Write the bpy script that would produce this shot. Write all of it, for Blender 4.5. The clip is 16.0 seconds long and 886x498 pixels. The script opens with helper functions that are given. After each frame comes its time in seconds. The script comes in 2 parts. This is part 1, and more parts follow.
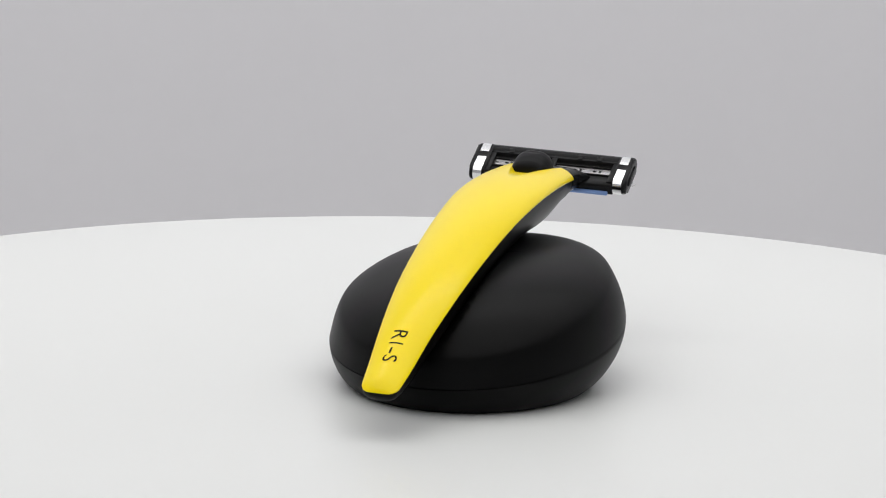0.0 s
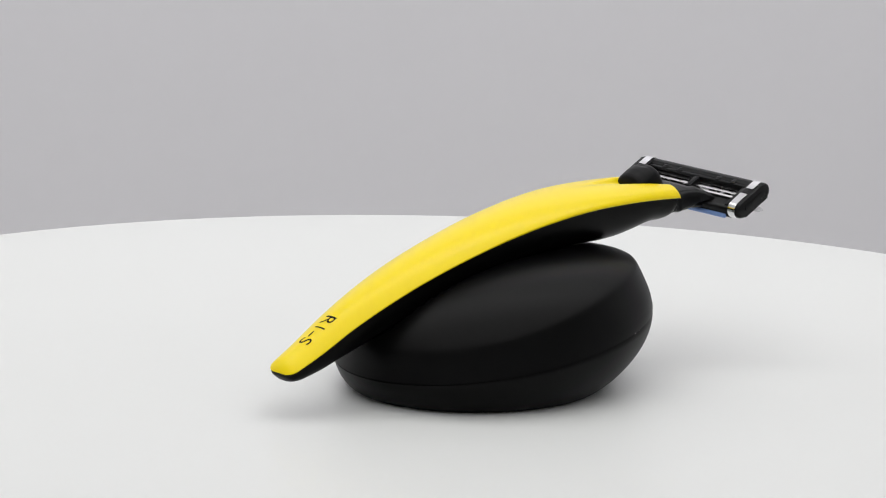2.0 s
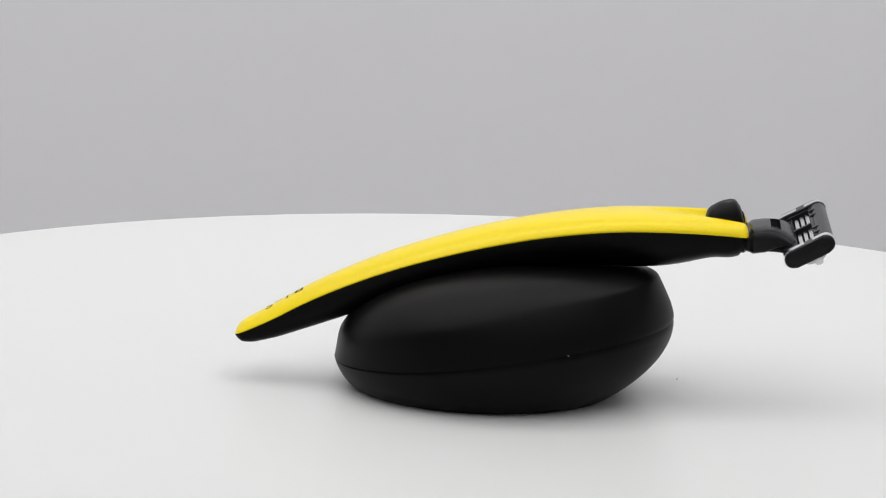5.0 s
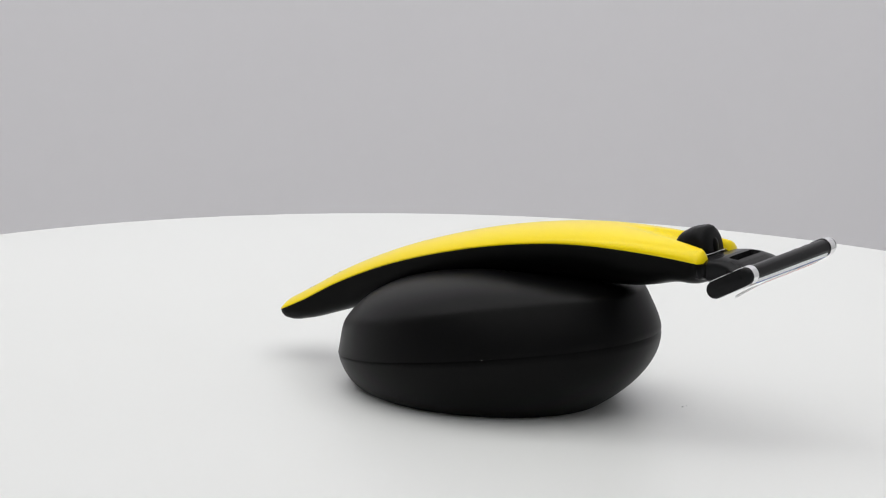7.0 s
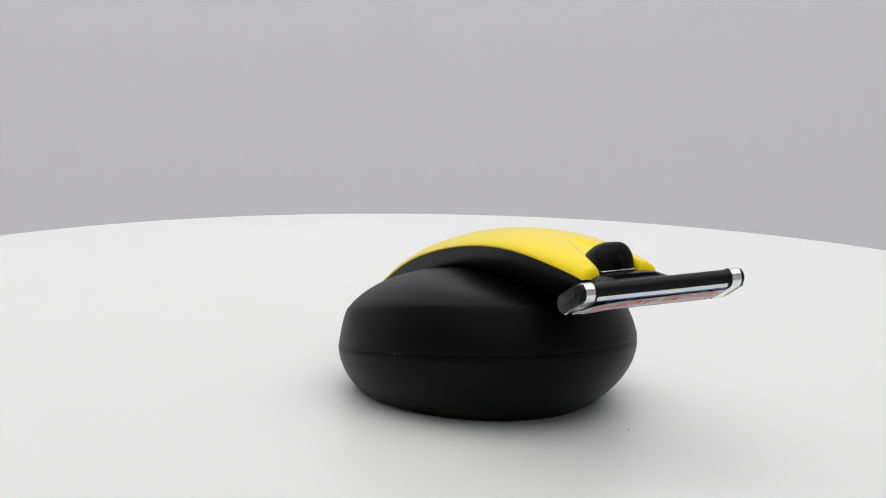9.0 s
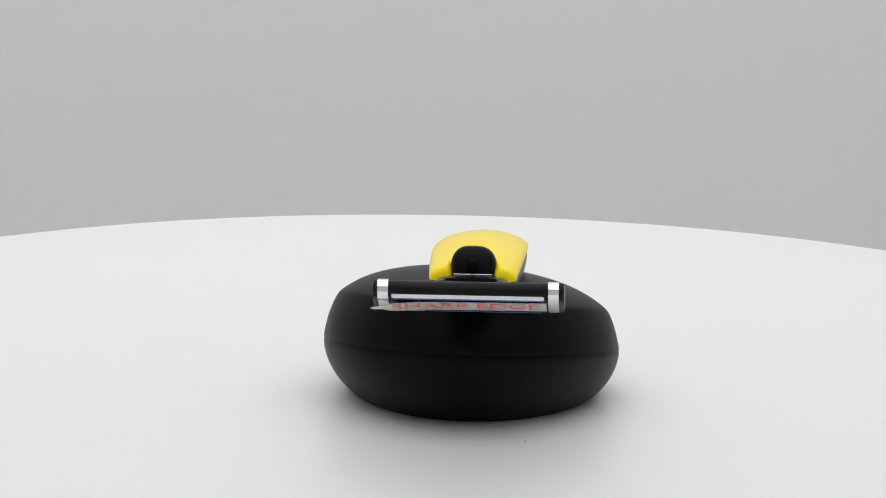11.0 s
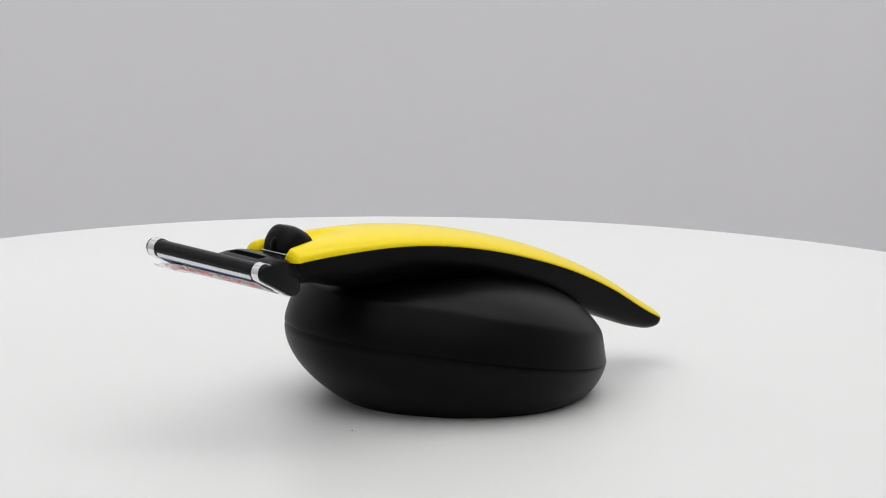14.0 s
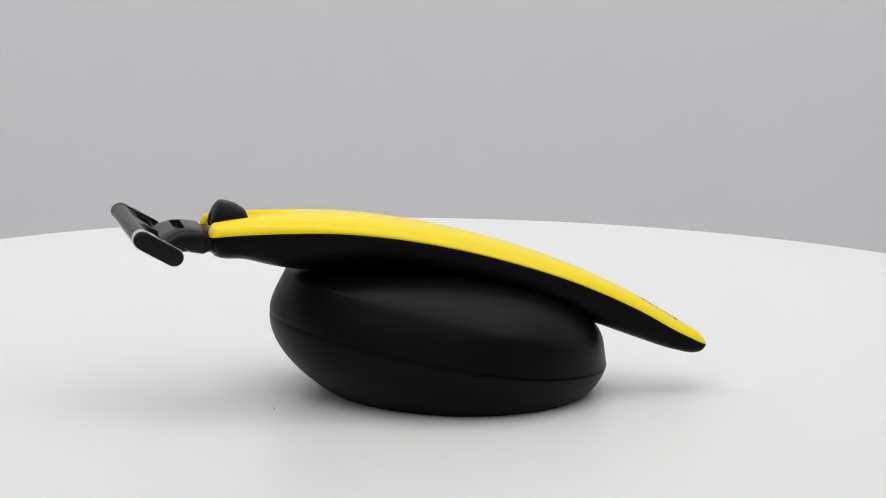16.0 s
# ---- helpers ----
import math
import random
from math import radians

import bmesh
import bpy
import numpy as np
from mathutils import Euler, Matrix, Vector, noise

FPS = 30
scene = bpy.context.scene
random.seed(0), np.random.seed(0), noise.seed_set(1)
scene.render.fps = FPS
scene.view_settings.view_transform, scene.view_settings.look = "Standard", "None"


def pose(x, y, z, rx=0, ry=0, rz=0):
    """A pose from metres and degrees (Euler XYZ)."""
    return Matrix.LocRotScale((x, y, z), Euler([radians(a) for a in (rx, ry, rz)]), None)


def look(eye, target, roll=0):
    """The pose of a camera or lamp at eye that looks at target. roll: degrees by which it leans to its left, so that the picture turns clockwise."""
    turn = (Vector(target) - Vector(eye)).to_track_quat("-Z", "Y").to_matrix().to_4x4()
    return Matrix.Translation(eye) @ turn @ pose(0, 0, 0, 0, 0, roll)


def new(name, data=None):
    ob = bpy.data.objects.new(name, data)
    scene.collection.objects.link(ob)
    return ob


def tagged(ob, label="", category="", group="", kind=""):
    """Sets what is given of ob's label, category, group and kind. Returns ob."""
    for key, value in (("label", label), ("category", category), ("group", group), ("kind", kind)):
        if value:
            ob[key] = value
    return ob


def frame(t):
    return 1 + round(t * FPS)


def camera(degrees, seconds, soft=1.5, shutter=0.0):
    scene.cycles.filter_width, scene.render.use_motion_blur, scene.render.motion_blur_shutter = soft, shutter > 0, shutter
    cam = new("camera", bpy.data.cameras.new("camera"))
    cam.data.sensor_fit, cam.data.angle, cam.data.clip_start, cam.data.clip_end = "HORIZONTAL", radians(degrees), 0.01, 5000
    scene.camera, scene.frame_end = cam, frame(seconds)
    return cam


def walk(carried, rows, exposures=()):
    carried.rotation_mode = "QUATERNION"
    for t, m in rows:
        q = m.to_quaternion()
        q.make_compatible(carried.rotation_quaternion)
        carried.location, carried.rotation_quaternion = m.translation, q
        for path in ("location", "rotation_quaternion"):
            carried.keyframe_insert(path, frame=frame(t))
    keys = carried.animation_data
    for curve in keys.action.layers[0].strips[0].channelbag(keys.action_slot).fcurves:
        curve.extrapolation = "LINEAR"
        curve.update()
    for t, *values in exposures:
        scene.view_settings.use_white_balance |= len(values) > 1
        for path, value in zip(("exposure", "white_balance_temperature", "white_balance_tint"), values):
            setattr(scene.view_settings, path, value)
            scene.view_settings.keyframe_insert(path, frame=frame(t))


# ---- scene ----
cam = camera(12.578, 16.0, soft=1.1)
EYE = Vector((0.0, -0.92, 0.223583))
AIM = EYE + Vector((-0.007472, 0.979188, -0.202817))
walk(cam, [(0.0, look(EYE, AIM, 1.514)), (16.0, look(EYE, AIM, 1.514))])

# ---- light: one large overhead softbox and an added backdrop fill in a closed pale studio ----
world = bpy.data.worlds.new("studio_air")
scene.world = world
world.use_nodes = True
world.node_tree.nodes["Background"].inputs[0].default_value = (0.8, 0.82, 0.85, 1)
world.node_tree.nodes["Background"].inputs[1].default_value = 0.05
scene.view_settings.exposure = 0.0

box_lamp = bpy.data.lights.new("overhead_softbox", "AREA")
box_lamp.shape, box_lamp.size, box_lamp.size_y = "RECTANGLE", 1.9, 1.8
box_lamp.energy = 13.3
box_lamp.color = (1.0, 0.995, 0.985)
softbox = new("overhead_softbox", box_lamp)
softbox.matrix_world = look((0.0, -0.36, 1.05), (0.0, -0.36, 0.0))
# added fill lamp, out of view, that brightens the backdrop wall
back_fill = bpy.data.lights.new("backdrop_fill", "AREA")
back_fill.shape, back_fill.size, back_fill.size_y = "RECTANGLE", 2.6, 0.3
back_fill.energy = 18.7
backdrop_fill = new("backdrop_fill", back_fill)
backdrop_fill.matrix_world = look((-0.12, 0.5, 1.4), (-0.2, 1.5, 0.9))


# ---- materials ----
def material(name, colour, rough, metal=0.0, grain=0.0, grain_scale=900.0, bump=0.0, coat=0.0, spread=0.0, spread_scale=25.0,
             specular=0.5):
    """A principled surface with two scales of variation and a fine relief."""
    mat = bpy.data.materials.new(name)
    mat.use_nodes = True
    nodes, links = mat.node_tree.nodes, mat.node_tree.links
    bsdf = nodes["Principled BSDF"]
    bsdf.inputs["Base Color"].default_value = (*colour, 1)
    bsdf.inputs["Roughness"].default_value = rough
    bsdf.inputs["Metallic"].default_value = metal
    bsdf.inputs["Specular IOR Level"].default_value = specular
    bsdf.inputs["Coat Weight"].default_value = coat
    bsdf.inputs["Coat Roughness"].default_value = 0.08
    where = nodes.new("ShaderNodeTexCoord")
    fine = nodes.new("ShaderNodeTexNoise")
    fine.inputs["Scale"].default_value = grain_scale
    fine.inputs["Detail"].default_value = 4
    wide = nodes.new("ShaderNodeTexNoise")
    wide.inputs["Scale"].default_value = spread_scale
    wide.inputs["Detail"].default_value = 3
    for n in (fine, wide):
        links.new(where.outputs["Object"], n.inputs["Vector"])
    if spread or grain:
        both = nodes.new("ShaderNodeMath")
        both.operation = "MULTIPLY_ADD"
        both.inputs[1].default_value = grain
        links.new(fine.outputs["Fac"], both.inputs[0])
        level = nodes.new("ShaderNodeMath")
        level.operation = "MULTIPLY_ADD"
        level.inputs[1].default_value = spread
        level.inputs[2].default_value = 1 - 0.5 * (spread + grain)
        links.new(wide.outputs["Fac"], level.inputs[0])
        links.new(level.outputs[0], both.inputs[2])
        tone = nodes.new("ShaderNodeVectorMath")
        tone.operation = "SCALE"
        tone.inputs[0].default_value = colour
        links.new(both.outputs[0], tone.inputs["Scale"])
        links.new(tone.outputs[0], bsdf.inputs["Base Color"])
        ruff = nodes.new("ShaderNodeMath")
        ruff.operation = "MULTIPLY"
        ruff.inputs[1].default_value = rough
        links.new(level.outputs[0], ruff.inputs[0])
        links.new(ruff.outputs[0], bsdf.inputs["Roughness"])
    if bump:
        relief = nodes.new("ShaderNodeBump")
        relief.inputs["Strength"].default_value = bump
        relief.inputs["Distance"].default_value = 0.0001
        links.new(fine.outputs["Fac"], relief.inputs["Height"])
        links.new(relief.outputs[0], bsdf.inputs["Normal"])
    return mat


M_TABLE = material("white_laminate", (0.775, 0.785, 0.775), 0.4, grain=0.015, spread=0.03, spread_scale=9, grain_scale=600, bump=0.02)
M_WALL = material("grey_paper", (0.76, 0.75, 0.775), 0.9, grain=0.02, spread=0.05, spread_scale=1.6, grain_scale=90, specular=0.1)
M_ROOM = material("pale_plaster", (0.82, 0.82, 0.82), 0.9, grain=0.03, spread=0.04, spread_scale=2, grain_scale=120, specular=0.1)
M_FLOOR = material("grey_screed", (0.5, 0.5, 0.5), 0.7, grain=0.06, spread=0.1, spread_scale=3, grain_scale=150, specular=0.16)
M_STAND = material("black_soft_rubber", (0.0015, 0.0015, 0.0016), 0.43, grain=0.15, spread=0.15, spread_scale=40, grain_scale=2600, bump=0.05, specular=0.1)
M_SHELL = material("yellow_lacquer", (1.0, 0.765, 0.003), 0.3, spread=0.02, coat=0.22, specular=0.16, spread_scale=60, grain=0.01)
M_GRIP = material("black_satin_resin", (0.0018, 0.0018, 0.0018), 0.36, specular=0.075, grain=0.1, spread=0.1, spread_scale=60, grain_scale=3000, bump=0.03)
M_BUTTON = material("black_rubber", (0.004, 0.004, 0.0045), 0.42, specular=0.12, grain=0.1, spread=0.15, spread_scale=200, grain_scale=3000, bump=0.05)
M_PLASTIC = material("black_moulded_plastic", (0.011, 0.011, 0.0118), 0.24, specular=0.11, grain=0.08, spread=0.15, spread_scale=300, grain_scale=3000, bump=0.02)
M_CHROME = material("bright_steel", (0.82, 0.82, 0.83), 0.14, metal=1.0, spread=0.1, spread_scale=300, grain=0.05)
M_BLADE = material("blade_steel", (0.70, 0.68, 0.68), 0.2, metal=1.0, spread=0.15, spread_scale=500, grain=0.05)
M_STRIP = material("white_lube_strip", (0.92, 0.94, 0.97), 0.3, spread=0.06, spread_scale=400)
M_STRIPE = material("blue_stripe", (0.05, 0.11, 0.36), 0.4, spread=0.1, spread_scale=400)
M_GUARD = material("pale_blue_rubber", (0.22, 0.36, 0.72), 0.45, spread=0.12, spread_scale=400)
M_INK = material("dark_ink", (0.012, 0.010, 0.005), 0.6, spread=0.1, spread_scale=800, specular=0.1)
M_RED = material("red_ink", (0.70, 0.06, 0.03), 0.5, spread=0.15, spread_scale=800)
M_DUST = material("pale_dust", (0.6, 0.6, 0.58), 0.9, spread=0.2, spread_scale=3000)
M_GREY_DUST = material("grey_dust", (0.42, 0.42, 0.42), 0.9, spread=0.2, spread_scale=3000)


def film_material():
    mat = bpy.data.materials.new("clear_film")
    mat.use_nodes = True
    nodes, links = mat.node_tree.nodes, mat.node_tree.links
    out, body = nodes["Material Output"], nodes["Principled BSDF"]
    body.inputs["Base Color"].default_value = (0.93, 0.93, 0.94, 1)
    body.inputs["Roughness"].default_value = 0.12
    see = nodes.new("ShaderNodeBsdfTransparent")
    mix = nodes.new("ShaderNodeMixShader")
    cloud = nodes.new("ShaderNodeTexNoise")
    cloud.inputs["Scale"].default_value = 260
    ramp = nodes.new("ShaderNodeMapRange")
    ramp.inputs["To Min"].default_value, ramp.inputs["To Max"].default_value = 0.22, 0.6
    where = nodes.new("ShaderNodeTexCoord")
    links.new(where.outputs["Object"], cloud.inputs["Vector"])
    links.new(cloud.outputs["Fac"], ramp.inputs["Value"])
    links.new(ramp.outputs[0], mix.inputs[0])
    links.new(see.outputs[0], mix.inputs[1])
    links.new(body.outputs[0], mix.inputs[2])
    links.new(mix.outputs[0], out.inputs[0])
    return mat


M_FILM = film_material()
MM = 0.001


# ---- building helpers ----
def part(name, bm, mat, parent=None, label="", smooth=35):
    """Links a bmesh as one mesh object under a thing or a part."""
    bmesh.ops.recalc_face_normals(bm, faces=bm.faces)
    me = bpy.data.meshes.new(name)
    bm.to_mesh(me)
    bm.free()
    me.materials.append(mat)
    me.polygons.foreach_set("use_smooth", [True] * len(me.polygons))
    me.set_sharp_from_angle(angle=radians(smooth))
    ob = new(name, me)
    ob.parent = parent
    if label:
        tagged(ob, label)
    return ob


def block(bm, x0, x1, y0, y1, z0, z1, bevel=0.0, m=Matrix()):
    """A bevelled box in metres, added to bm."""
    made = bmesh.ops.create_cube(bm, size=1)["verts"]
    fit = m @ Matrix.Translation(((x0 + x1) / 2, (y0 + y1) / 2, (z0 + z1) / 2)) @ Matrix.Diagonal((x1 - x0, y1 - y0, z1 - z0, 1))
    bmesh.ops.transform(bm, matrix=fit, verts=made)
    if bevel:
        edges = list({e for w in made for e in w.link_edges})
        bmesh.ops.bevel(bm, geom=edges, offset=bevel, segments=3, affect="EDGES", profile=0.5)
    return bm


def prism(bm, outline, y0, y1, m=Matrix(), bevel=0.0):
    """Extrudes a closed outline of (x, z) from y0 to y1."""
    low = [bm.verts.new(m @ Vector((x, y0, z))) for x, z in outline]
    top = [bm.verts.new(m @ Vector((x, y1, z))) for x, z in outline]
    caps = [bm.faces.new(low), bm.faces.new(top[::-1])]
    n = len(outline)
    for i in range(n):
        bm.faces.new((low[i], low[(i + 1) % n], top[(i + 1) % n], top[i]))
    if bevel:
        edges = list({e for f in caps for e in f.edges})
        bmesh.ops.bevel(bm, geom=edges, offset=bevel, segments=3, affect="EDGES", profile=0.5)
    return bm


def skin(bm, rows, closed=False, caps=False):
    """Quads between rows of points; closed joins each row's ends."""
    grid = [[bm.verts.new(p) for p in row] for row in rows]
    for a, b in zip(grid, grid[1:]):
        n = len(a)
        for i in range(n if closed else n - 1):
            j = (i + 1) % n
            bm.faces.new((a[i], a[j], b[j], b[i]))
    if caps:
        bm.faces.new(grid[0])
        bm.faces.new(grid[-1][::-1])
    return grid


def curve(table):
    """A smooth function through (x, y) pairs (monotone-ish cubic)."""
    xs = np.array([p[0] for p in table], float)
    ys = np.array([p[1] for p in table], float)
    slope = np.gradient(ys, xs, edge_order=2)

    def at(x):
        x = min(max(x, xs[0]), xs[-1])
        i = min(int(np.searchsorted(xs, x, side="right")) - 1, len(xs) - 2)
        h = xs[i + 1] - xs[i]
        t = (x - xs[i]) / h
        return float((2 * t**3 - 3 * t**2 + 1) * ys[i] + (t**3 - 2 * t**2 + t) * h * slope[i]
                     + (-2 * t**3 + 3 * t**2) * ys[i + 1] + (t**3 - t**2) * h * slope[i + 1])
    return at


# ---- the studio ----
def wall(name, x0, x1, y0, y1, z0, z1, mat, label):
    bm = block(bmesh.new(), x0, x1, y0, y1, z0, z1)
    return tagged(part(name, bm, mat), label, "wall", kind="structure")


FLOOR_Z, ROOF_Z = -0.80, 1.60
tagged(part("floor", block(bmesh.new(), -2.0, 2.0, -2.0, 2.0, FLOOR_Z - 0.1, FLOOR_Z), M_FLOOR), "plain grey studio floor under the turntable", "floor", kind="structure")
tagged(part("ceiling", block(bmesh.new(), -2.0, 2.0, -2.0, 2.0, ROOF_Z, ROOF_Z + 0.1), M_ROOM), "plain pale studio ceiling", "ceiling", kind="structure")
wall("wall_north", -2.0, 2.0, 1.5, 1.6, FLOOR_Z, ROOF_Z, M_WALL, "plain matt light grey studio backdrop wall")
wall("wall_south", -2.0, 2.0, -1.9, -1.8, FLOOR_Z, ROOF_Z, M_ROOM, "plain pale studio wall behind the camera")
wall("wall_east", 1.7, 1.8, -1.8, 1.5, FLOOR_Z, ROOF_Z, M_ROOM, "plain pale studio side wall")
wall("wall_west", -1.8, -1.7, -1.8, 1.5, FLOOR_Z, ROOF_Z, M_ROOM, "plain pale studio side wall")


# ---- the turntable ----
def lathe(bm, profile, steps):
    rows = [[(r * math.cos(2 * math.pi * i / steps), r * math.sin(2 * math.pi * i / steps), z) for i in range(steps)] for r, z in profile]
    return skin(bm, rows, closed=True, caps=True)


def crumb(size, seed):
    """A small uneven grain."""
    rnd = random.Random(seed)
    bm = bmesh.new()
    bmesh.ops.create_icosphere(bm, subdivisions=1, radius=size)
    for w in bm.verts:
        w.co *= rnd.uniform(0.6, 1.3)
        w.co.z *= 0.6
    return bm


def make_turntable():
    thing = new("turntable")
    edge = [(0.2053 + 0.0025 * math.sin(a), -0.0025 + 0.0025 * math.cos(a)) for a in np.linspace(0, math.pi / 2, 7)]
    part("disc", (lambda b: (lathe(b, [(0.02, 0.0), (0.08, 0.0), (0.15, 0.0)] + edge + [(0.2078, -0.016), (0.2064, -0.018)], 192), b)[1])(bmesh.new()),
         M_TABLE, thing, "round white satin disc with a softly rounded rim")
    bm = bmesh.new()
    lathe(bm, [(0.05, -0.018), (0.05, -0.06), (0.03, -0.07), (0.03, FLOOR_Z + 0.03), (0.16, FLOOR_Z + 0.02), (0.16, FLOOR_Z)], 48)
    part("pedestal", bm, M_FLOOR, thing, "plain grey pedestal")
    for i, (x, y, size) in enumerate([(-0.3, 51.4, 0.25), (-1.5, 52.1, 0.13)]):
        speck = part("dust_speck", crumb(size * MM, i), M_GREY_DUST, thing, "tiny grey dust grain")
        speck.location = (x * MM, y * MM, 0.1 * MM)
    return tagged(thing, "white round motorised turntable disc with satin top", "turntable")


# ---- the razor: x along the handle from tip to head, y to its left, z up, in millimetres ----
STATIONS = (0, 8, 18, 32, 50, 70, 88, 105, 120)
SEAM = curve(list(zip(STATIONS, (10.3, 14.1, 19.7, 26.15, 32.3, 37.2, 39.75, 40.1, 39.3))))
RISE = curve(list(zip(STATIONS, (1.5, 2.3, 2.6, 2.85, 3.15, 3.25, 3.15, 3.15, 3.45))))
WIDTH = curve(list(zip(STATIONS, (4.2, 5.1, 6.15, 7.6, 8.85, 9.9, 10.6, 10.3, 9.5))))
BELLY = curve([(0.7, 10.2), (1.8, 8.9), (3.7, 8.45), (8, 9.2), (17.4, 12.3), (28, 16.2), (45, 21.8), (60, 26.2), (75, 29.1), (86, 30.3), (96, 30.3), (101, 30.7), (105.3, 31.5), (112, 33.1), (117.5, 33.5), (120, 34.6)])


TIP = 0.7


def half_width(s):
    """Half the handle's breadth, rounded off at the tip and slightly at the head."""
    w = WIDTH(s)
    if s < TIP + 2.2:
        w -= 2.2 * (1 - math.sqrt(max(0.0, 1 - (1 - (s - TIP) / 2.2) ** 2)))
    return w


def scoop(s, v):
    """The flat facet that widens and runs down to the button."""
    return 43.55 - (s - 97) * 0.13 + max(0.0, abs(v) - 0.8 - (s - 97) * 0.17) * 1.3


def shell_z(s, v):
    w = half_width(s)
    k = min(1.0, abs(v) / w)
    q = 0.8 - 0.32 * min(1.0, max(0.0, (s - 55) / 50))
    blunt = math.sqrt(max(0.0, 1 - min(1.0, max(0.0, 1 - (s - TIP) / 2.4)) ** 2))
    z = SEAM(s) + 0.3 * (0.3 + 0.7 * blunt) + RISE(s) * blunt * (1 - k**1.95) ** q
    if s > 92:
        d = z - scoop(s, v)
        z -= 0.5 * (d + math.sqrt(d * d + 0.12))
    return z


def shell_end(k):
    """Where the shell stops at the head: two horns with a hollow between them."""
    return 120.3 - 7.5 * (1 - min(1.0, abs(k) / 0.54) ** 3) - 0.8 * (max(0.0, abs(k) - 0.75) / 0.25) ** 2


ROLL = 1.6


def make_shell(razor):
    bm = bmesh.new()
    na, ns = 72, 220
    ks = [math.sin(math.pi / 2 * (2 * j / na - 1)) for j in range(na + 1)]
    rows = []
    steps = [0.0, 0.0003, 0.0009, 0.0018, 0.003, 0.0045, 0.0065, 0.009] + [0.012 + 0.988 * i / ns for i in range(ns + 1)]
    for f in steps:
        top = []
        for k in ks:
            s = TIP + f * (shell_end(k) - ROLL - TIP)
            w = half_width(s)
            top.append((s * MM, -k * w * MM, shell_z(s, k * w) * MM))
        under = [(x * 1.0, y * 0.985, (SEAM(x / MM) + 0.02) * MM) for x, y, z in reversed(top)]
        rows.append(top + under)
    # the rim at the head rolls over to the seam
    for u in (0.2, 0.4, 0.58, 0.73, 0.85, 0.93, 0.98, 1.0):
        top = []
        for k in ks:
            s = shell_end(k) - ROLL + ROLL * u
            w = half_width(s)
            low = SEAM(s) + 0.02
            top.append((s * MM, -k * w * MM, (low + (shell_z(s, k * w) - low) * (1 - u ** 2.4) ** 0.5) * MM))
        rows.append(top + [(x, y * 0.985, (SEAM(x / MM) + 0.02) * MM) for x, y, z in reversed(top)])
    skin(bm, rows, closed=True)
    bm.verts.ensure_lookup_table()
    bm.faces.new(bm.verts[:len(rows[0])])
    return part("shell", bm, M_SHELL, razor, "glossy yellow lacquered top shell", smooth=55)


def make_grip(razor):
    bm = bmesh.new()
    rows = []
    for s in [TIP + 0.05, TIP + 0.3, TIP + 0.8, TIP + 1.5] + list(np.linspace(3.0, 118.2, 90)) + [118.9, 119.3, 119.5]:
        w = half_width(s) - 0.22
        low, high = BELLY(s), SEAM(s)
        if s > 118:
            low += (s - 118) ** 2 * 0.7
            w -= (s - 118) ** 2 * 0.4
        row = []
        for a in np.linspace(0, math.pi, 25):
            c, d = math.cos(a), math.sin(a)
            row.append((s * MM, w * math.copysign(abs(c) ** 0.8, c) * MM, (high - (high - low) * d**0.72) * MM))
        rows.append(row)
    skin(bm, rows, closed=True, caps=True)
    return part("grip", bm, M_GRIP, razor, "satin black underside of the handle", smooth=40)


def make_button(razor):
    """Rubber release button: a dome with a sloping top facet and a dark bulge standing for its arched front notch."""
    bm = bmesh.new()
    def top(x):
        return np.interp(x, (110.4, 110.65, 111.0, 111.5, 113.2, 114.8, 116.0, 116.8, 117.4, 118.3, 118.9, 119.3), (42.3, 43.4, 44.1, 44.6, 45.6, 46.3, 46.6, 46.5, 46.1, 44.9, 43.4, 41.6))

    wide = curve([(110.4, 2.8), (110.7, 3.7), (111.3, 4.3), (113.0, 4.8), (115.6, 5.0), (117.0, 4.9), (118.0, 4.6), (118.8, 4.0), (119.3, 3.4)])
    rows = []
    for x in np.linspace(110.4, 119.3, 48):
        row = []
        for a in np.linspace(0, math.pi, 33):
            c, d = math.cos(a), math.sin(a)
            y = wide(x) * math.copysign(abs(c) ** 0.95, c)
            z = 40.5 + (top(x) - 40.5 - 0.38 * math.exp(-((x - 115.6) / 1.1) ** 2 - (c / 0.32) ** 2)) * d ** 0.64
            row.append((x * MM, y * MM, z * MM))
        rows.append(row)
    skin(bm, rows, closed=True, caps=True)
    button = part("release_button", bm, M_BUTTON, razor, "domed black rubber release button", smooth=50)
    # uncut notch: a darker solid stands for its shaded hollow
    bm = bmesh.new()
    bmesh.ops.create_uvsphere(bm, u_segments=20, v_segments=12, radius=1.0)
    bmesh.ops.transform(bm, matrix=Matrix.Translation((118.6 * MM, 0, 41.0 * MM)) @ Matrix.Diagonal((1.0 * MM, 1.75 * MM, 2.9 * MM, 1)), verts=bm.verts)
    part("notch_shade", bm, M_GRIP, button, "small dark bulge in place of the button's shaded notch")
    part("washer", block(bmesh.new(), 113 * MM, 119.6 * MM, -4.2 * MM, 4.2 * MM, 40.4 * MM, 40.75 * MM, 0.12 * MM), M_CHROME, button, "thin bright metal plate")


NECK = (114, 119.3, 119.9, 120.7, 121.5, 124.3, 127.0, 129.0, 130.6, 131.6)
NECK_W = (8.4, 8.5, 7.7, 7.7, 8.3, 8.5, 9.0, 10.2, 10.8, 10.4)
NECK_TOP = (40.2, 40.3, 40.0, 40.2, 40.8, 41.2, 41.1, 40.5, 39.7, 39.0)
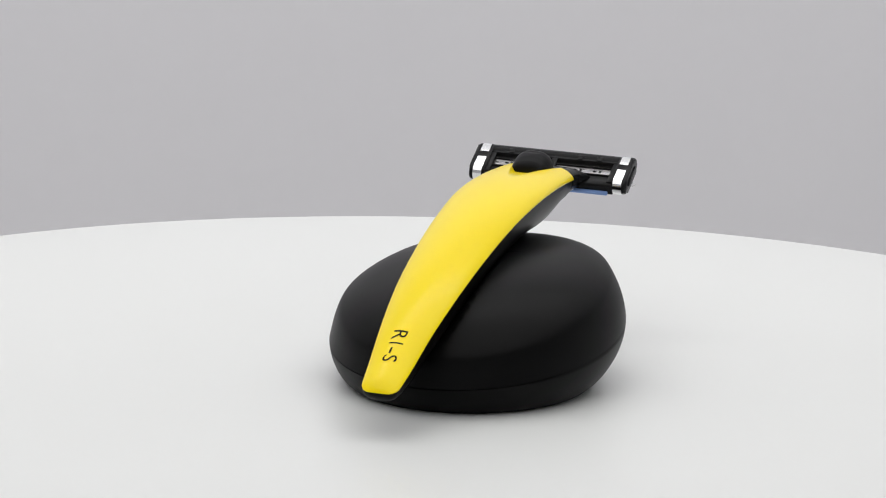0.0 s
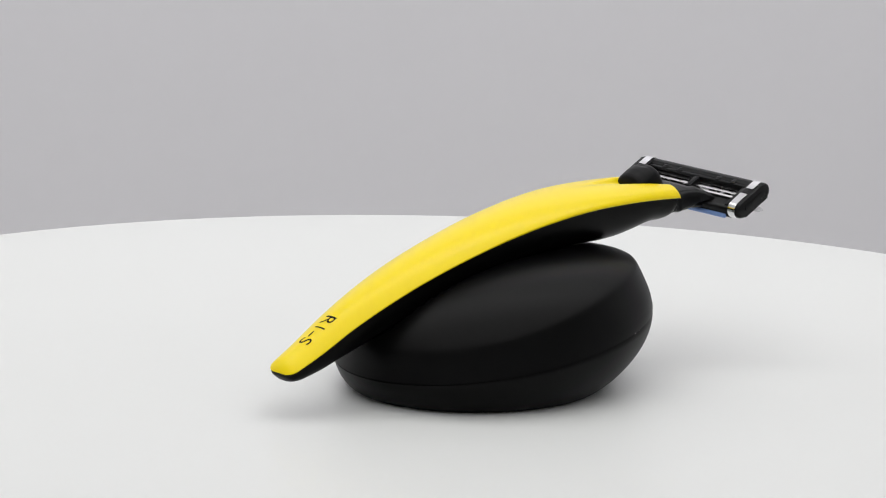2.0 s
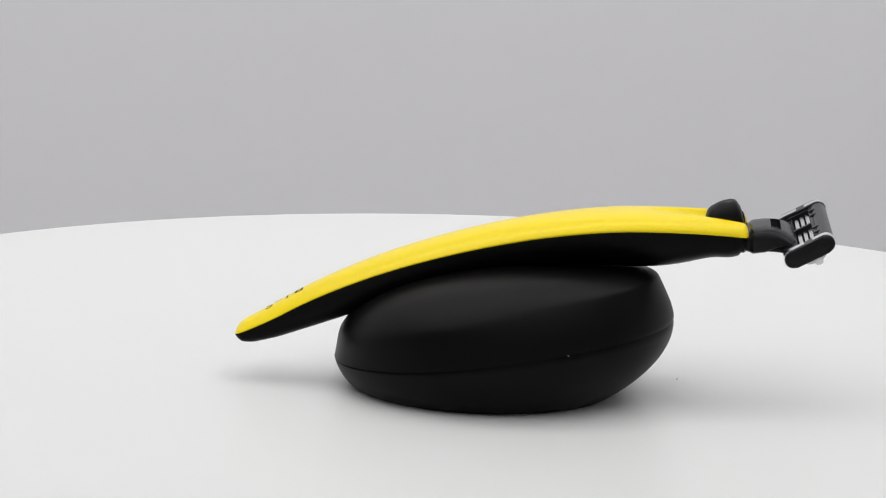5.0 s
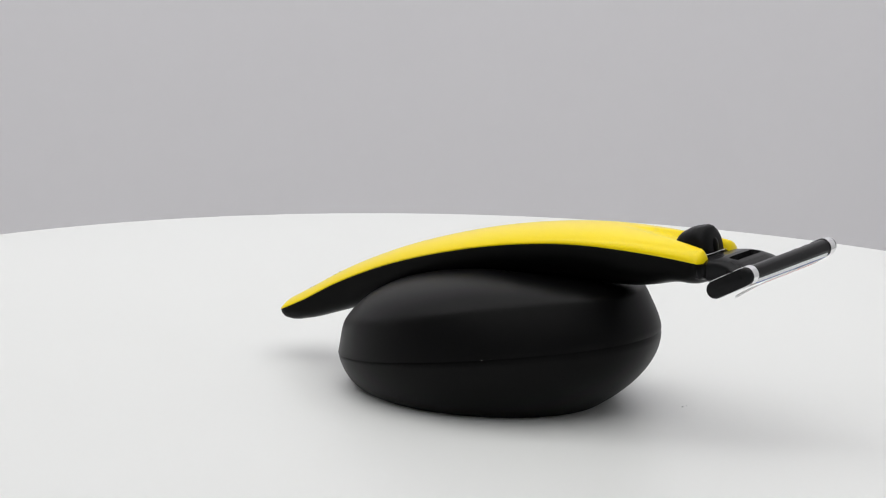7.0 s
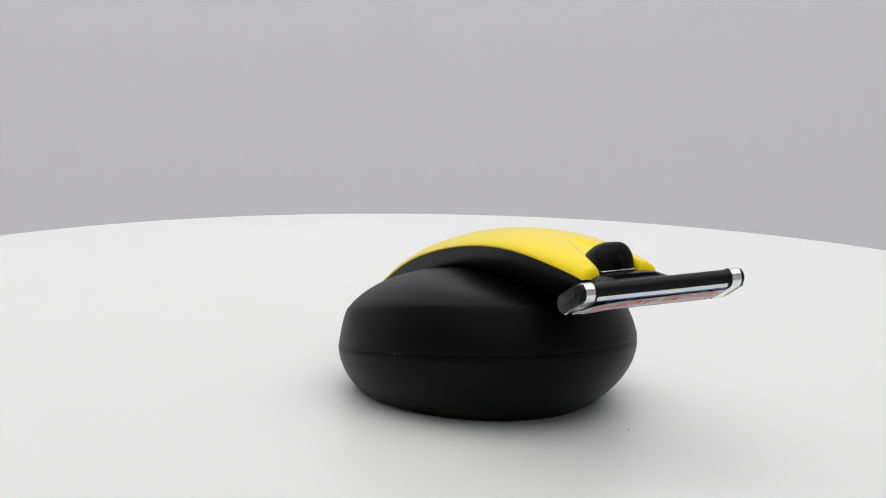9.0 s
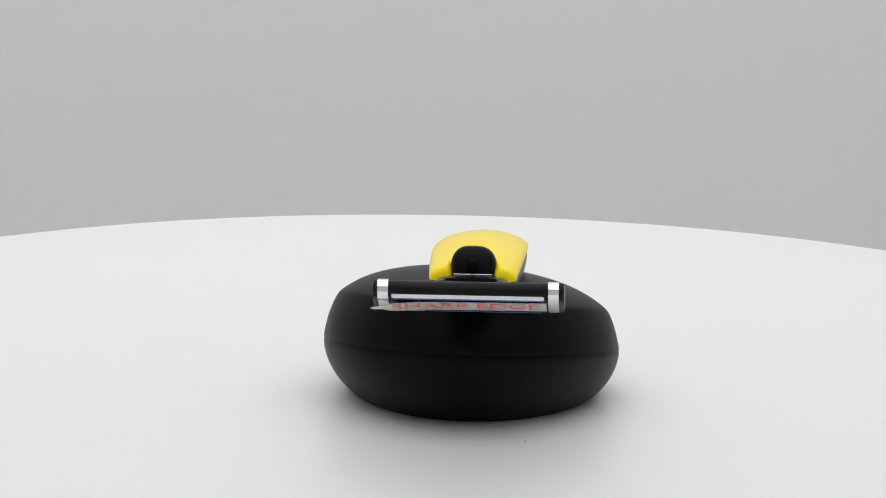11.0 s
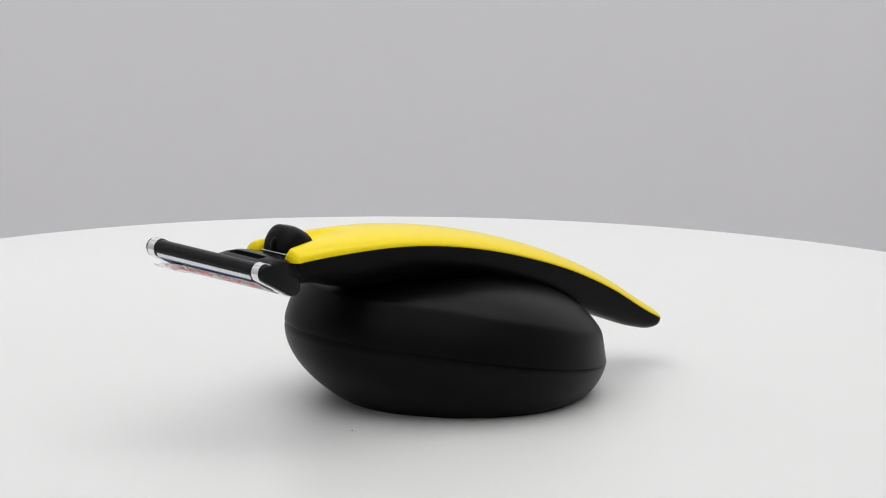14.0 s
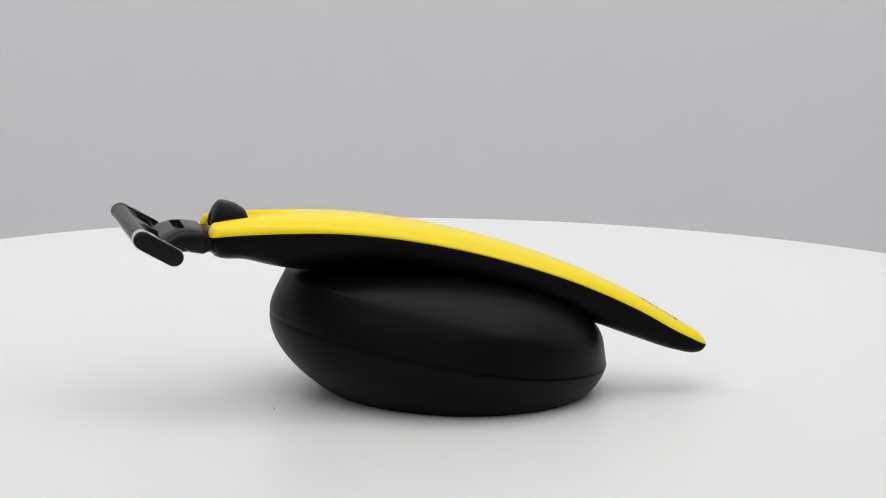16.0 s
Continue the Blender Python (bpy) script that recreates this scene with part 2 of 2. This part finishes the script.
NECK_LOW = (35.6, 34.9, 35.3, 35.0, 34.7, 35.2, 36.9, 38.0, 38.3, 38.3)


def make_neck(razor):
    """Flat socket that flares into two drooping wings over the cartridge, with a sunk slot in its top."""
    bm = bmesh.new()
    rows = []
    for s in list(np.linspace(114, 119, 5)) + list(np.linspace(119.3, 131.6, 64)):
        w, hi, lo = (float(np.interp(s, NECK, line)) for line in (NECK_W, NECK_TOP, NECK_LOW))
        row = []
        for a in np.linspace(0, 2 * math.pi, 96, endpoint=False):
            c, d = math.cos(a), math.sin(a)
            y = w * math.copysign(abs(c) ** 0.55, c)
            z = (lo + hi) / 2 + (hi - lo) / 2 * math.copysign(abs(d) ** 0.5, d)
            if s > 123:
                z -= 1.3 * max(0.0, (abs(y) - 5.5) / 6.5) ** 1.6 * min(1.0, (s - 123) / 3)
            if d > 0.2 and 125.7 < s < 127.7 and abs(y) < 5.4:
                z -= 1.3
            row.append((s * MM, y * MM, z * MM))
        rows.append(row)
    skin(bm, rows, closed=True, caps=True)
    neck = part("neck", bm, M_PLASTIC, razor, "black moulded neck with a sunk slot, plugging into the cartridge", smooth=40)
    for side in (-1, 1):
        # a curved claw below each wing
        arm = bmesh.new()
        rows = []
        for f in np.linspace(0, 1, 16):
            x, z = 122.5 + 6.6 * f, 36.7 - 0.3 * f * f
            rows.append([((x + 0.3 * math.cos(a)) * MM, (side * (5.4 + 1.6 * f) + 1.5 * math.cos(a)) * MM, (z + (1.15 - 0.4 * f) * math.sin(a)) * MM)
                         for a in np.linspace(0, 2 * math.pi, 14, endpoint=False)])
        skin(arm, rows, closed=True, caps=True)
        part("pivot_arm", arm, M_PLASTIC, neck)


TILT = radians(28.5)
CART = Matrix.Translation((133.75 * MM, 0.0, 38.95 * MM)) @ Matrix.Rotation(radians(0.6), 4, "Z") @ Matrix.Rotation(-TILT, 4, "Y")


def capsule(half, r, steps=10, grow=0.0):
    """Closed outline (x, z) of a stadium."""
    pts = []
    for i in range(steps + 1):
        a = -math.pi / 2 + math.pi * i / steps
        pts.append(((half + (r + grow) * math.cos(a)) * MM, (r + grow) * math.sin(a) * MM))
    for i in range(steps + 1):
        a = math.pi / 2 + math.pi * i / steps
        pts.append(((-half + (r + grow) * math.cos(a)) * MM, (r + grow) * math.sin(a) * MM))
    return pts


def make_cartridge(razor):
    """Three-blade head; its x runs from the rear guard to the front strip, z points to its open back."""
    frame_bm = bmesh.new()
    def bar(x0, x1, y0, y1, z0, z1, b=0.2):
        block(frame_bm, x0 * MM, x1 * MM, y0 * MM, y1 * MM, z0 * MM, z1 * MM, b * MM)
    prism(frame_bm, [(x * 1.0, z) for x, z in capsule(0.15, 1.9)], -17.0 * MM, 17.0 * MM, Matrix.Translation((4.1 * MM, 0, 0)))
    bar(-5.9, -2.2, -17, 17, -1.9, 1.2, 0.5)
    bar(-2.5, -2.1, -16, 16, 0.9, 1.5, 0.12)
    bar(2.2, 3.0, -16.4, 16.4, 0.5, 1.75, 0.15)
    for y in (-16.4, 16.4):
        bar(-5.0, 5.0, y - 1.2, y + 1.2, -1.9, 1.6)
    bar(-4.0, 4.0, -0.8, 0.8, -1.0, 1.7)
    bar(-6.2, -3.2, -5.5, 5.5, 0.0, 1.5, 0.4)
    for y in (-11.5, -6.5, 6.5, 11.5):
        bar(-3.4, 3.0, y - 0.2, y + 0.2, -1.7, -1.0, 0.08)
        bar(2.3, 4.0, y - 0.75, y + 0.75, 0.6, 2.0, 0.3)
        bar(-3.4, 3.0, y + 0.9, y + 1.2, -1.5, 0.3, 0.08)
    cart = part("cartridge", frame_bm, M_PLASTIC, razor, "black three-blade shaving cartridge with bright clips", smooth=40)
    cart.matrix_basis = CART
    for side in (-1, 1):
        cap = bmesh.new()
        y0, y1 = sorted((side * 16.4 * MM, side * (20.5 + 0.1 * side) * MM))
        prism(cap, capsule(4.2, 2.0), y0, y1, bevel=0.75 * MM)
        # raised oval lip on the outer face
        lip = sorted((y0, y1), key=abs)[1]
        prism(cap, capsule(2.9, 0.75), lip - 0.3 * MM, lip + 0.06 * MM, bevel=0.1 * MM)
        part("end_cap", cap, M_PLASTIC, cart, "rounded black end cap", smooth=40)
        band = bmesh.new()
        outer, inner = capsule(4.2, 2.0, 10, 0.16), capsule(4.2, 2.0, 10, -0.15)
        n = len(outer)
        # wraps the blade side and both long edges, open over the back
        loop_o = [(-0.4 * MM, outer[n // 2][1])] + outer[n // 2:] + outer[:n // 2] + [(1.7 * MM, outer[n // 2 - 1][1])]
        loop_i = [(-0.4 * MM, inner[n // 2][1])] + inner[n // 2:] + inner[:n // 2] + [(1.7 * MM, inner[n // 2 - 1][1])]
        y0, y1 = sorted((side * (17.1 + 0.1 * side) * MM, side * (19.35 + 0.1 * side) * MM))
        skin(band, [[(x, y0, z), (x, y1, z), (a, y1, b), (a, y0, b)] for (x, z), (a, b) in zip(loop_o, loop_i)], closed=True, caps=True)
        part("clip", band, M_CHROME, cart, "bright silver metal clip", smooth=40)
    for i, x in enumerate((-1.25, 0.15, 1.5)):
        tilt = Matrix.Translation((x * MM, 0, 0.8 * MM)) @ Matrix.Rotation(radians(9), 4, "Y")
        part("blade", block(bmesh.new(), -0.42 * MM, 0.42 * MM, -15.3 * MM, 15.3 * MM, -0.06 * MM, 0.06 * MM, 0, tilt), M_BLADE, cart, "thin steel blade")
    # the strip lies on the lower front of the rounded bar
    turned_down = Matrix.Translation((4.15 * MM, 0, 0)) @ Matrix.Rotation(radians(-28), 4, "Y")
    strip = part("lube_strip", block(bmesh.new(), -0.65 * MM, 0.42 * MM, -16.3 * MM, 16.3 * MM, -2.15 * MM, -1.5 * MM, 0.2 * MM, turned_down), M_STRIP, cart, "white lubricating strip")
    part("stripe", block(bmesh.new(), -0.95 * MM, -0.6 * MM, -16.2 * MM, 16.2 * MM, -2.12 * MM, -1.5 * MM, 0.05 * MM, turned_down), M_STRIPE, strip, "narrow blue stripe")
    part("guard", block(bmesh.new(), -6.6 * MM, -4.2 * MM, -15.6 * MM, 15.6 * MM, -1.7 * MM, -0.7 * MM, 0.3 * MM), M_GUARD, cart, "pale blue rubber guard")
    return cart


def film_z(x, y):
    """Level of the loose clear cover under the blades; it hangs lower towards its right-hand end."""
    hang = -2.25 - 0.08 * (1 - y / 16) - 0.15 * math.sin(max(0.0, min(1.0, (3.1 - x) / 6.0)) * math.pi)
    return hang - 0.03 * max(0.0, -y - 8) ** 1.3


def make_film(cart):
    bm = bmesh.new()
    rows = []
    for y in np.linspace(-20.9, 16.8, 64):
        # one end is a rounded pull tab
        f, g = max(0.0, min(1.0, (-y - 14.6) / 3.4)), max(0.0, min(1.0, (-y - 19.7) / 1.2))
        wide = 0.03 + 0.69 * math.sqrt(1 - f * f) + 0.28 * math.sqrt(1 - g * g)
        line = np.linspace(1.2 + 1.9 * wide, 1.2 - 3.6 * wide, 14)
        up = [(x * MM, y * MM, film_z(x, y) * MM) for x in line]
        dn = [(x * MM, y * MM, (film_z(x, y) - 0.12) * MM) for x in reversed(line)]
        rows.append(up + dn)
    skin(bm, rows, closed=True, caps=True)
    film = part("blade_cover", bm, M_FILM, cart, "clear plastic blade cover with red lettering", smooth=40)
    lettering("red_lettering", "SHARP EDGE", 3.3, 31.5, M_RED, film,
              lambda a, b: (b + 1.0, a - 0.5, film_z(b + 1.0, a - 0.5) - 0.18))
    return film


def lettering(name, words, high, wide, mat, parent, place):
    """Built-in font laid onto a surface: place(a, b) maps millimetres across and up to a point in the parent."""
    text = bpy.data.curves.new(name, "FONT")
    text.body, text.size, text.align_x, text.align_y = words, 1.0, "LEFT", "BOTTOM_BASELINE"
    text.resolution_u = 4
    ob = bpy.data.objects.new(name, text)
    scene.collection.objects.link(ob)
    bpy.context.view_layer.update()
    me = bpy.data.meshes.new_from_object(ob.evaluated_get(bpy.context.evaluated_depsgraph_get()))
    bpy.data.objects.remove(ob)
    bm = bmesh.new()
    bm.from_mesh(me)
    xs, ys = [w.co.x for w in bm.verts], [w.co.y for w in bm.verts]
    x0, x1, y0, y1 = min(xs), max(xs), min(ys), max(ys)
    for k in range(9):
        at = x0 + (x1 - x0) * (k + 1) / 10
        bmesh.ops.bisect_plane(bm, geom=bm.verts[:] + bm.edges[:] + bm.faces[:], plane_co=(at, 0, 0), plane_no=(1, 0, 0))
    for k in range(3):
        at = y0 + (y1 - y0) * (k + 1) / 4
        bmesh.ops.bisect_plane(bm, geom=bm.verts[:] + bm.edges[:] + bm.faces[:], plane_co=(0, at, 0), plane_no=(0, 1, 0))
    for w in bm.verts:
        a, b = ((w.co.x - x0) / (x1 - x0) - 0.5) * wide, ((w.co.y - y0) / (y1 - y0) - 0.5) * high
        w.co = Vector(place(a, b)) * MM
    return part(name, bm, mat, parent, "lettering " + words)


def make_razor():
    razor = new("razor")
    shell = make_shell(razor)
    make_grip(razor)
    make_button(razor)
    make_neck(razor)
    make_film(make_cartridge(razor))
    # the model mark reads towards the tip
    def mark(a, b):
        a = 8.8 * (float(np.interp(a / 9.0 + 0.5, (0, 0.27, 0.35, 0.54, 0.59, 0.71, 0.74, 1), (0, 0.27, 0.35, 0.485, 0.55, 0.67, 0.755, 1))) - 0.5)
        return 12.0 - a, -(b - 0.1), shell_z(12.0 - a, b - 0.1) + 0.05

    lettering("lettering", "R1-S", 3.35, 9.0, M_INK, shell, mark)
    return tagged(razor, "yellow and black cartridge razor lying on its stand", "razor")


# ---- the stand: a pebble with a tilted joint, in the razor's axes ----
CS, CV = 64.785, 1.293


def rim(a):
    return (36.64 - 0.744 * math.cos(a) + 1.877 * math.sin(a) + 2.678 * math.cos(2 * a) + 0.528 * math.sin(2 * a) - 0.069 * math.cos(3 * a)
            + 0.315 * math.sin(3 * a) + 0.256 * math.cos(4 * a) + 0.036 * math.sin(4 * a)
            + 0.25 * math.exp(-((a - radians(253)) / radians(22)) ** 2))


def joint(a):
    return 12.76 + 5.973 * math.cos(a) + 0.5 * math.sin(a) - 0.033 * math.cos(2 * a) + 0.081 * math.sin(2 * a)


def stand_point(a, e, upper):
    ca, sa, c2 = math.cos(a), math.sin(a), math.cos(2 * a)
    c, s = max(0.0, math.cos(e)), math.sin(e)
    r, zr = rim(a), joint(a)
    if upper:
        k = c ** (0.559 - 0.339 * ca + 0.036 * c2) + math.sin(2 * e) ** 2 * (0.022 - 0.077 * ca + 0.006 * c2)
        st = s ** 1.26
        # soft shoulder ridge on a tilted ring
        d = e - (0.70 + 0.34 * ca)
        g = (0.95 * math.exp(-math.sqrt(d * d + 0.002) / 0.2) - 0.25) * min(1.0, e / 0.25) * min(1.0, (math.pi / 2 - e) / 0.3)
        return CS + (r * k + 0.8 * g) * ca + 3.92 * st, CV + (r * k + 0.8 * g) * sa + 0.5 * st, zr + (30.36 - zr) * st + 0.6 * g + 0.045 * r * k * sa * st
    rb = 0.751 - 0.154 * ca - 0.009 * c2
    k = rb + (1 - rb) * c ** (1.532 + 0.421 * ca)
    return CS + r * ca * k + 1.7 * s, CV + r * sa * k - 0.05 * s, zr * (1 - s ** 1.026)


def cradle(s, v, z):
    """Lowers the top where the handle lies in it."""
    if s < 20 or s > 112:
        return z
    w = half_width(s) + 0.25
    k = abs(v) / w
    if k >= 1:
        return z
    low, high = BELLY(s) - 0.05, SEAM(s)
    return min(z, high - (high - low) * (1 - k ** 2.5) ** 0.45)


def make_stand():
    stand = new("razor_stand")
    steps = 180
    for name, upper, label in (("upper_body", True, "satin black domed top with a cradle for the handle"), ("lower_body", False, "satin black rounded base")):
        rows = []
        es = np.linspace(0.0, math.pi / 2, 72 if upper else 30)
        if upper:
            es = es[:-1]
        for e in es:
            row = []
            for i in range(steps):
                a = 2 * math.pi * i / steps
                s, v, z = stand_point(a, e, upper)
                if upper:
                    z = cradle(s, v, z)
                elif e == 0.0:
                    s, v = s - 0.4 * math.cos(a), v - 0.4 * math.sin(a)
                row.append((s * MM - CS * MM, -v * MM, z * MM))
            rows.append(row)
        bm = bmesh.new()
        skin(bm, rows, closed=True, caps=True)
        part(name, bm, M_STAND, stand, label, smooth=50)
    for i, (turn, e, size) in enumerate([(66.4, 0.0, 0.14), (63.5, 0.02, 0.09)]):
        s, v, z = stand_point(radians(turn), e, True)
        speck = part("dust_speck", crumb(size * MM, 20 + i), M_DUST, stand, "tiny pale dust grain")
        speck.location = ((s - CS) * MM, -v * MM, z * MM)
    return tagged(stand, "satin black pebble-shaped razor stand on the turntable", "razor stand")


TURNTABLE = make_turntable()
STAND = make_stand()
RAZOR = make_razor()


TURN = curve(list(zip((0, 1, 2, 3, 4, 6.5, 9, 11.5, 13, 14, 15, 16), (0.0, 14.6, 29.45, 44.4, 59.2, 97.9, 135.3, 173.4, 195.8, 210.7, 225.5, 240.3))))


def turned(t):
    """The turntable's turn about its axis at t seconds, clockwise from above."""
    return Matrix.Rotation(-radians(TURN(t)), 4, "Z")


def motions():
    times = [0.25 * i for i in range(65)]
    lie = pose(-0.019708, -0.052862, 0.0, 0, 0, 73.0316)
    walk(TURNTABLE, [(t, turned(t) @ pose(0, 0, 0, -0.069, 0.188, 0)) for t in times])
    walk(STAND, [(t, turned(t) @ lie @ pose(CS * MM, 0, 0)) for t in times])
    settle = pose(0.060, 0.0001, 0.036, 1.0, 0, -0.27) @ pose(-0.060, 0, -0.036)
    walk(RAZOR, [(t, turned(t) @ lie @ settle) for t in times])


motions()
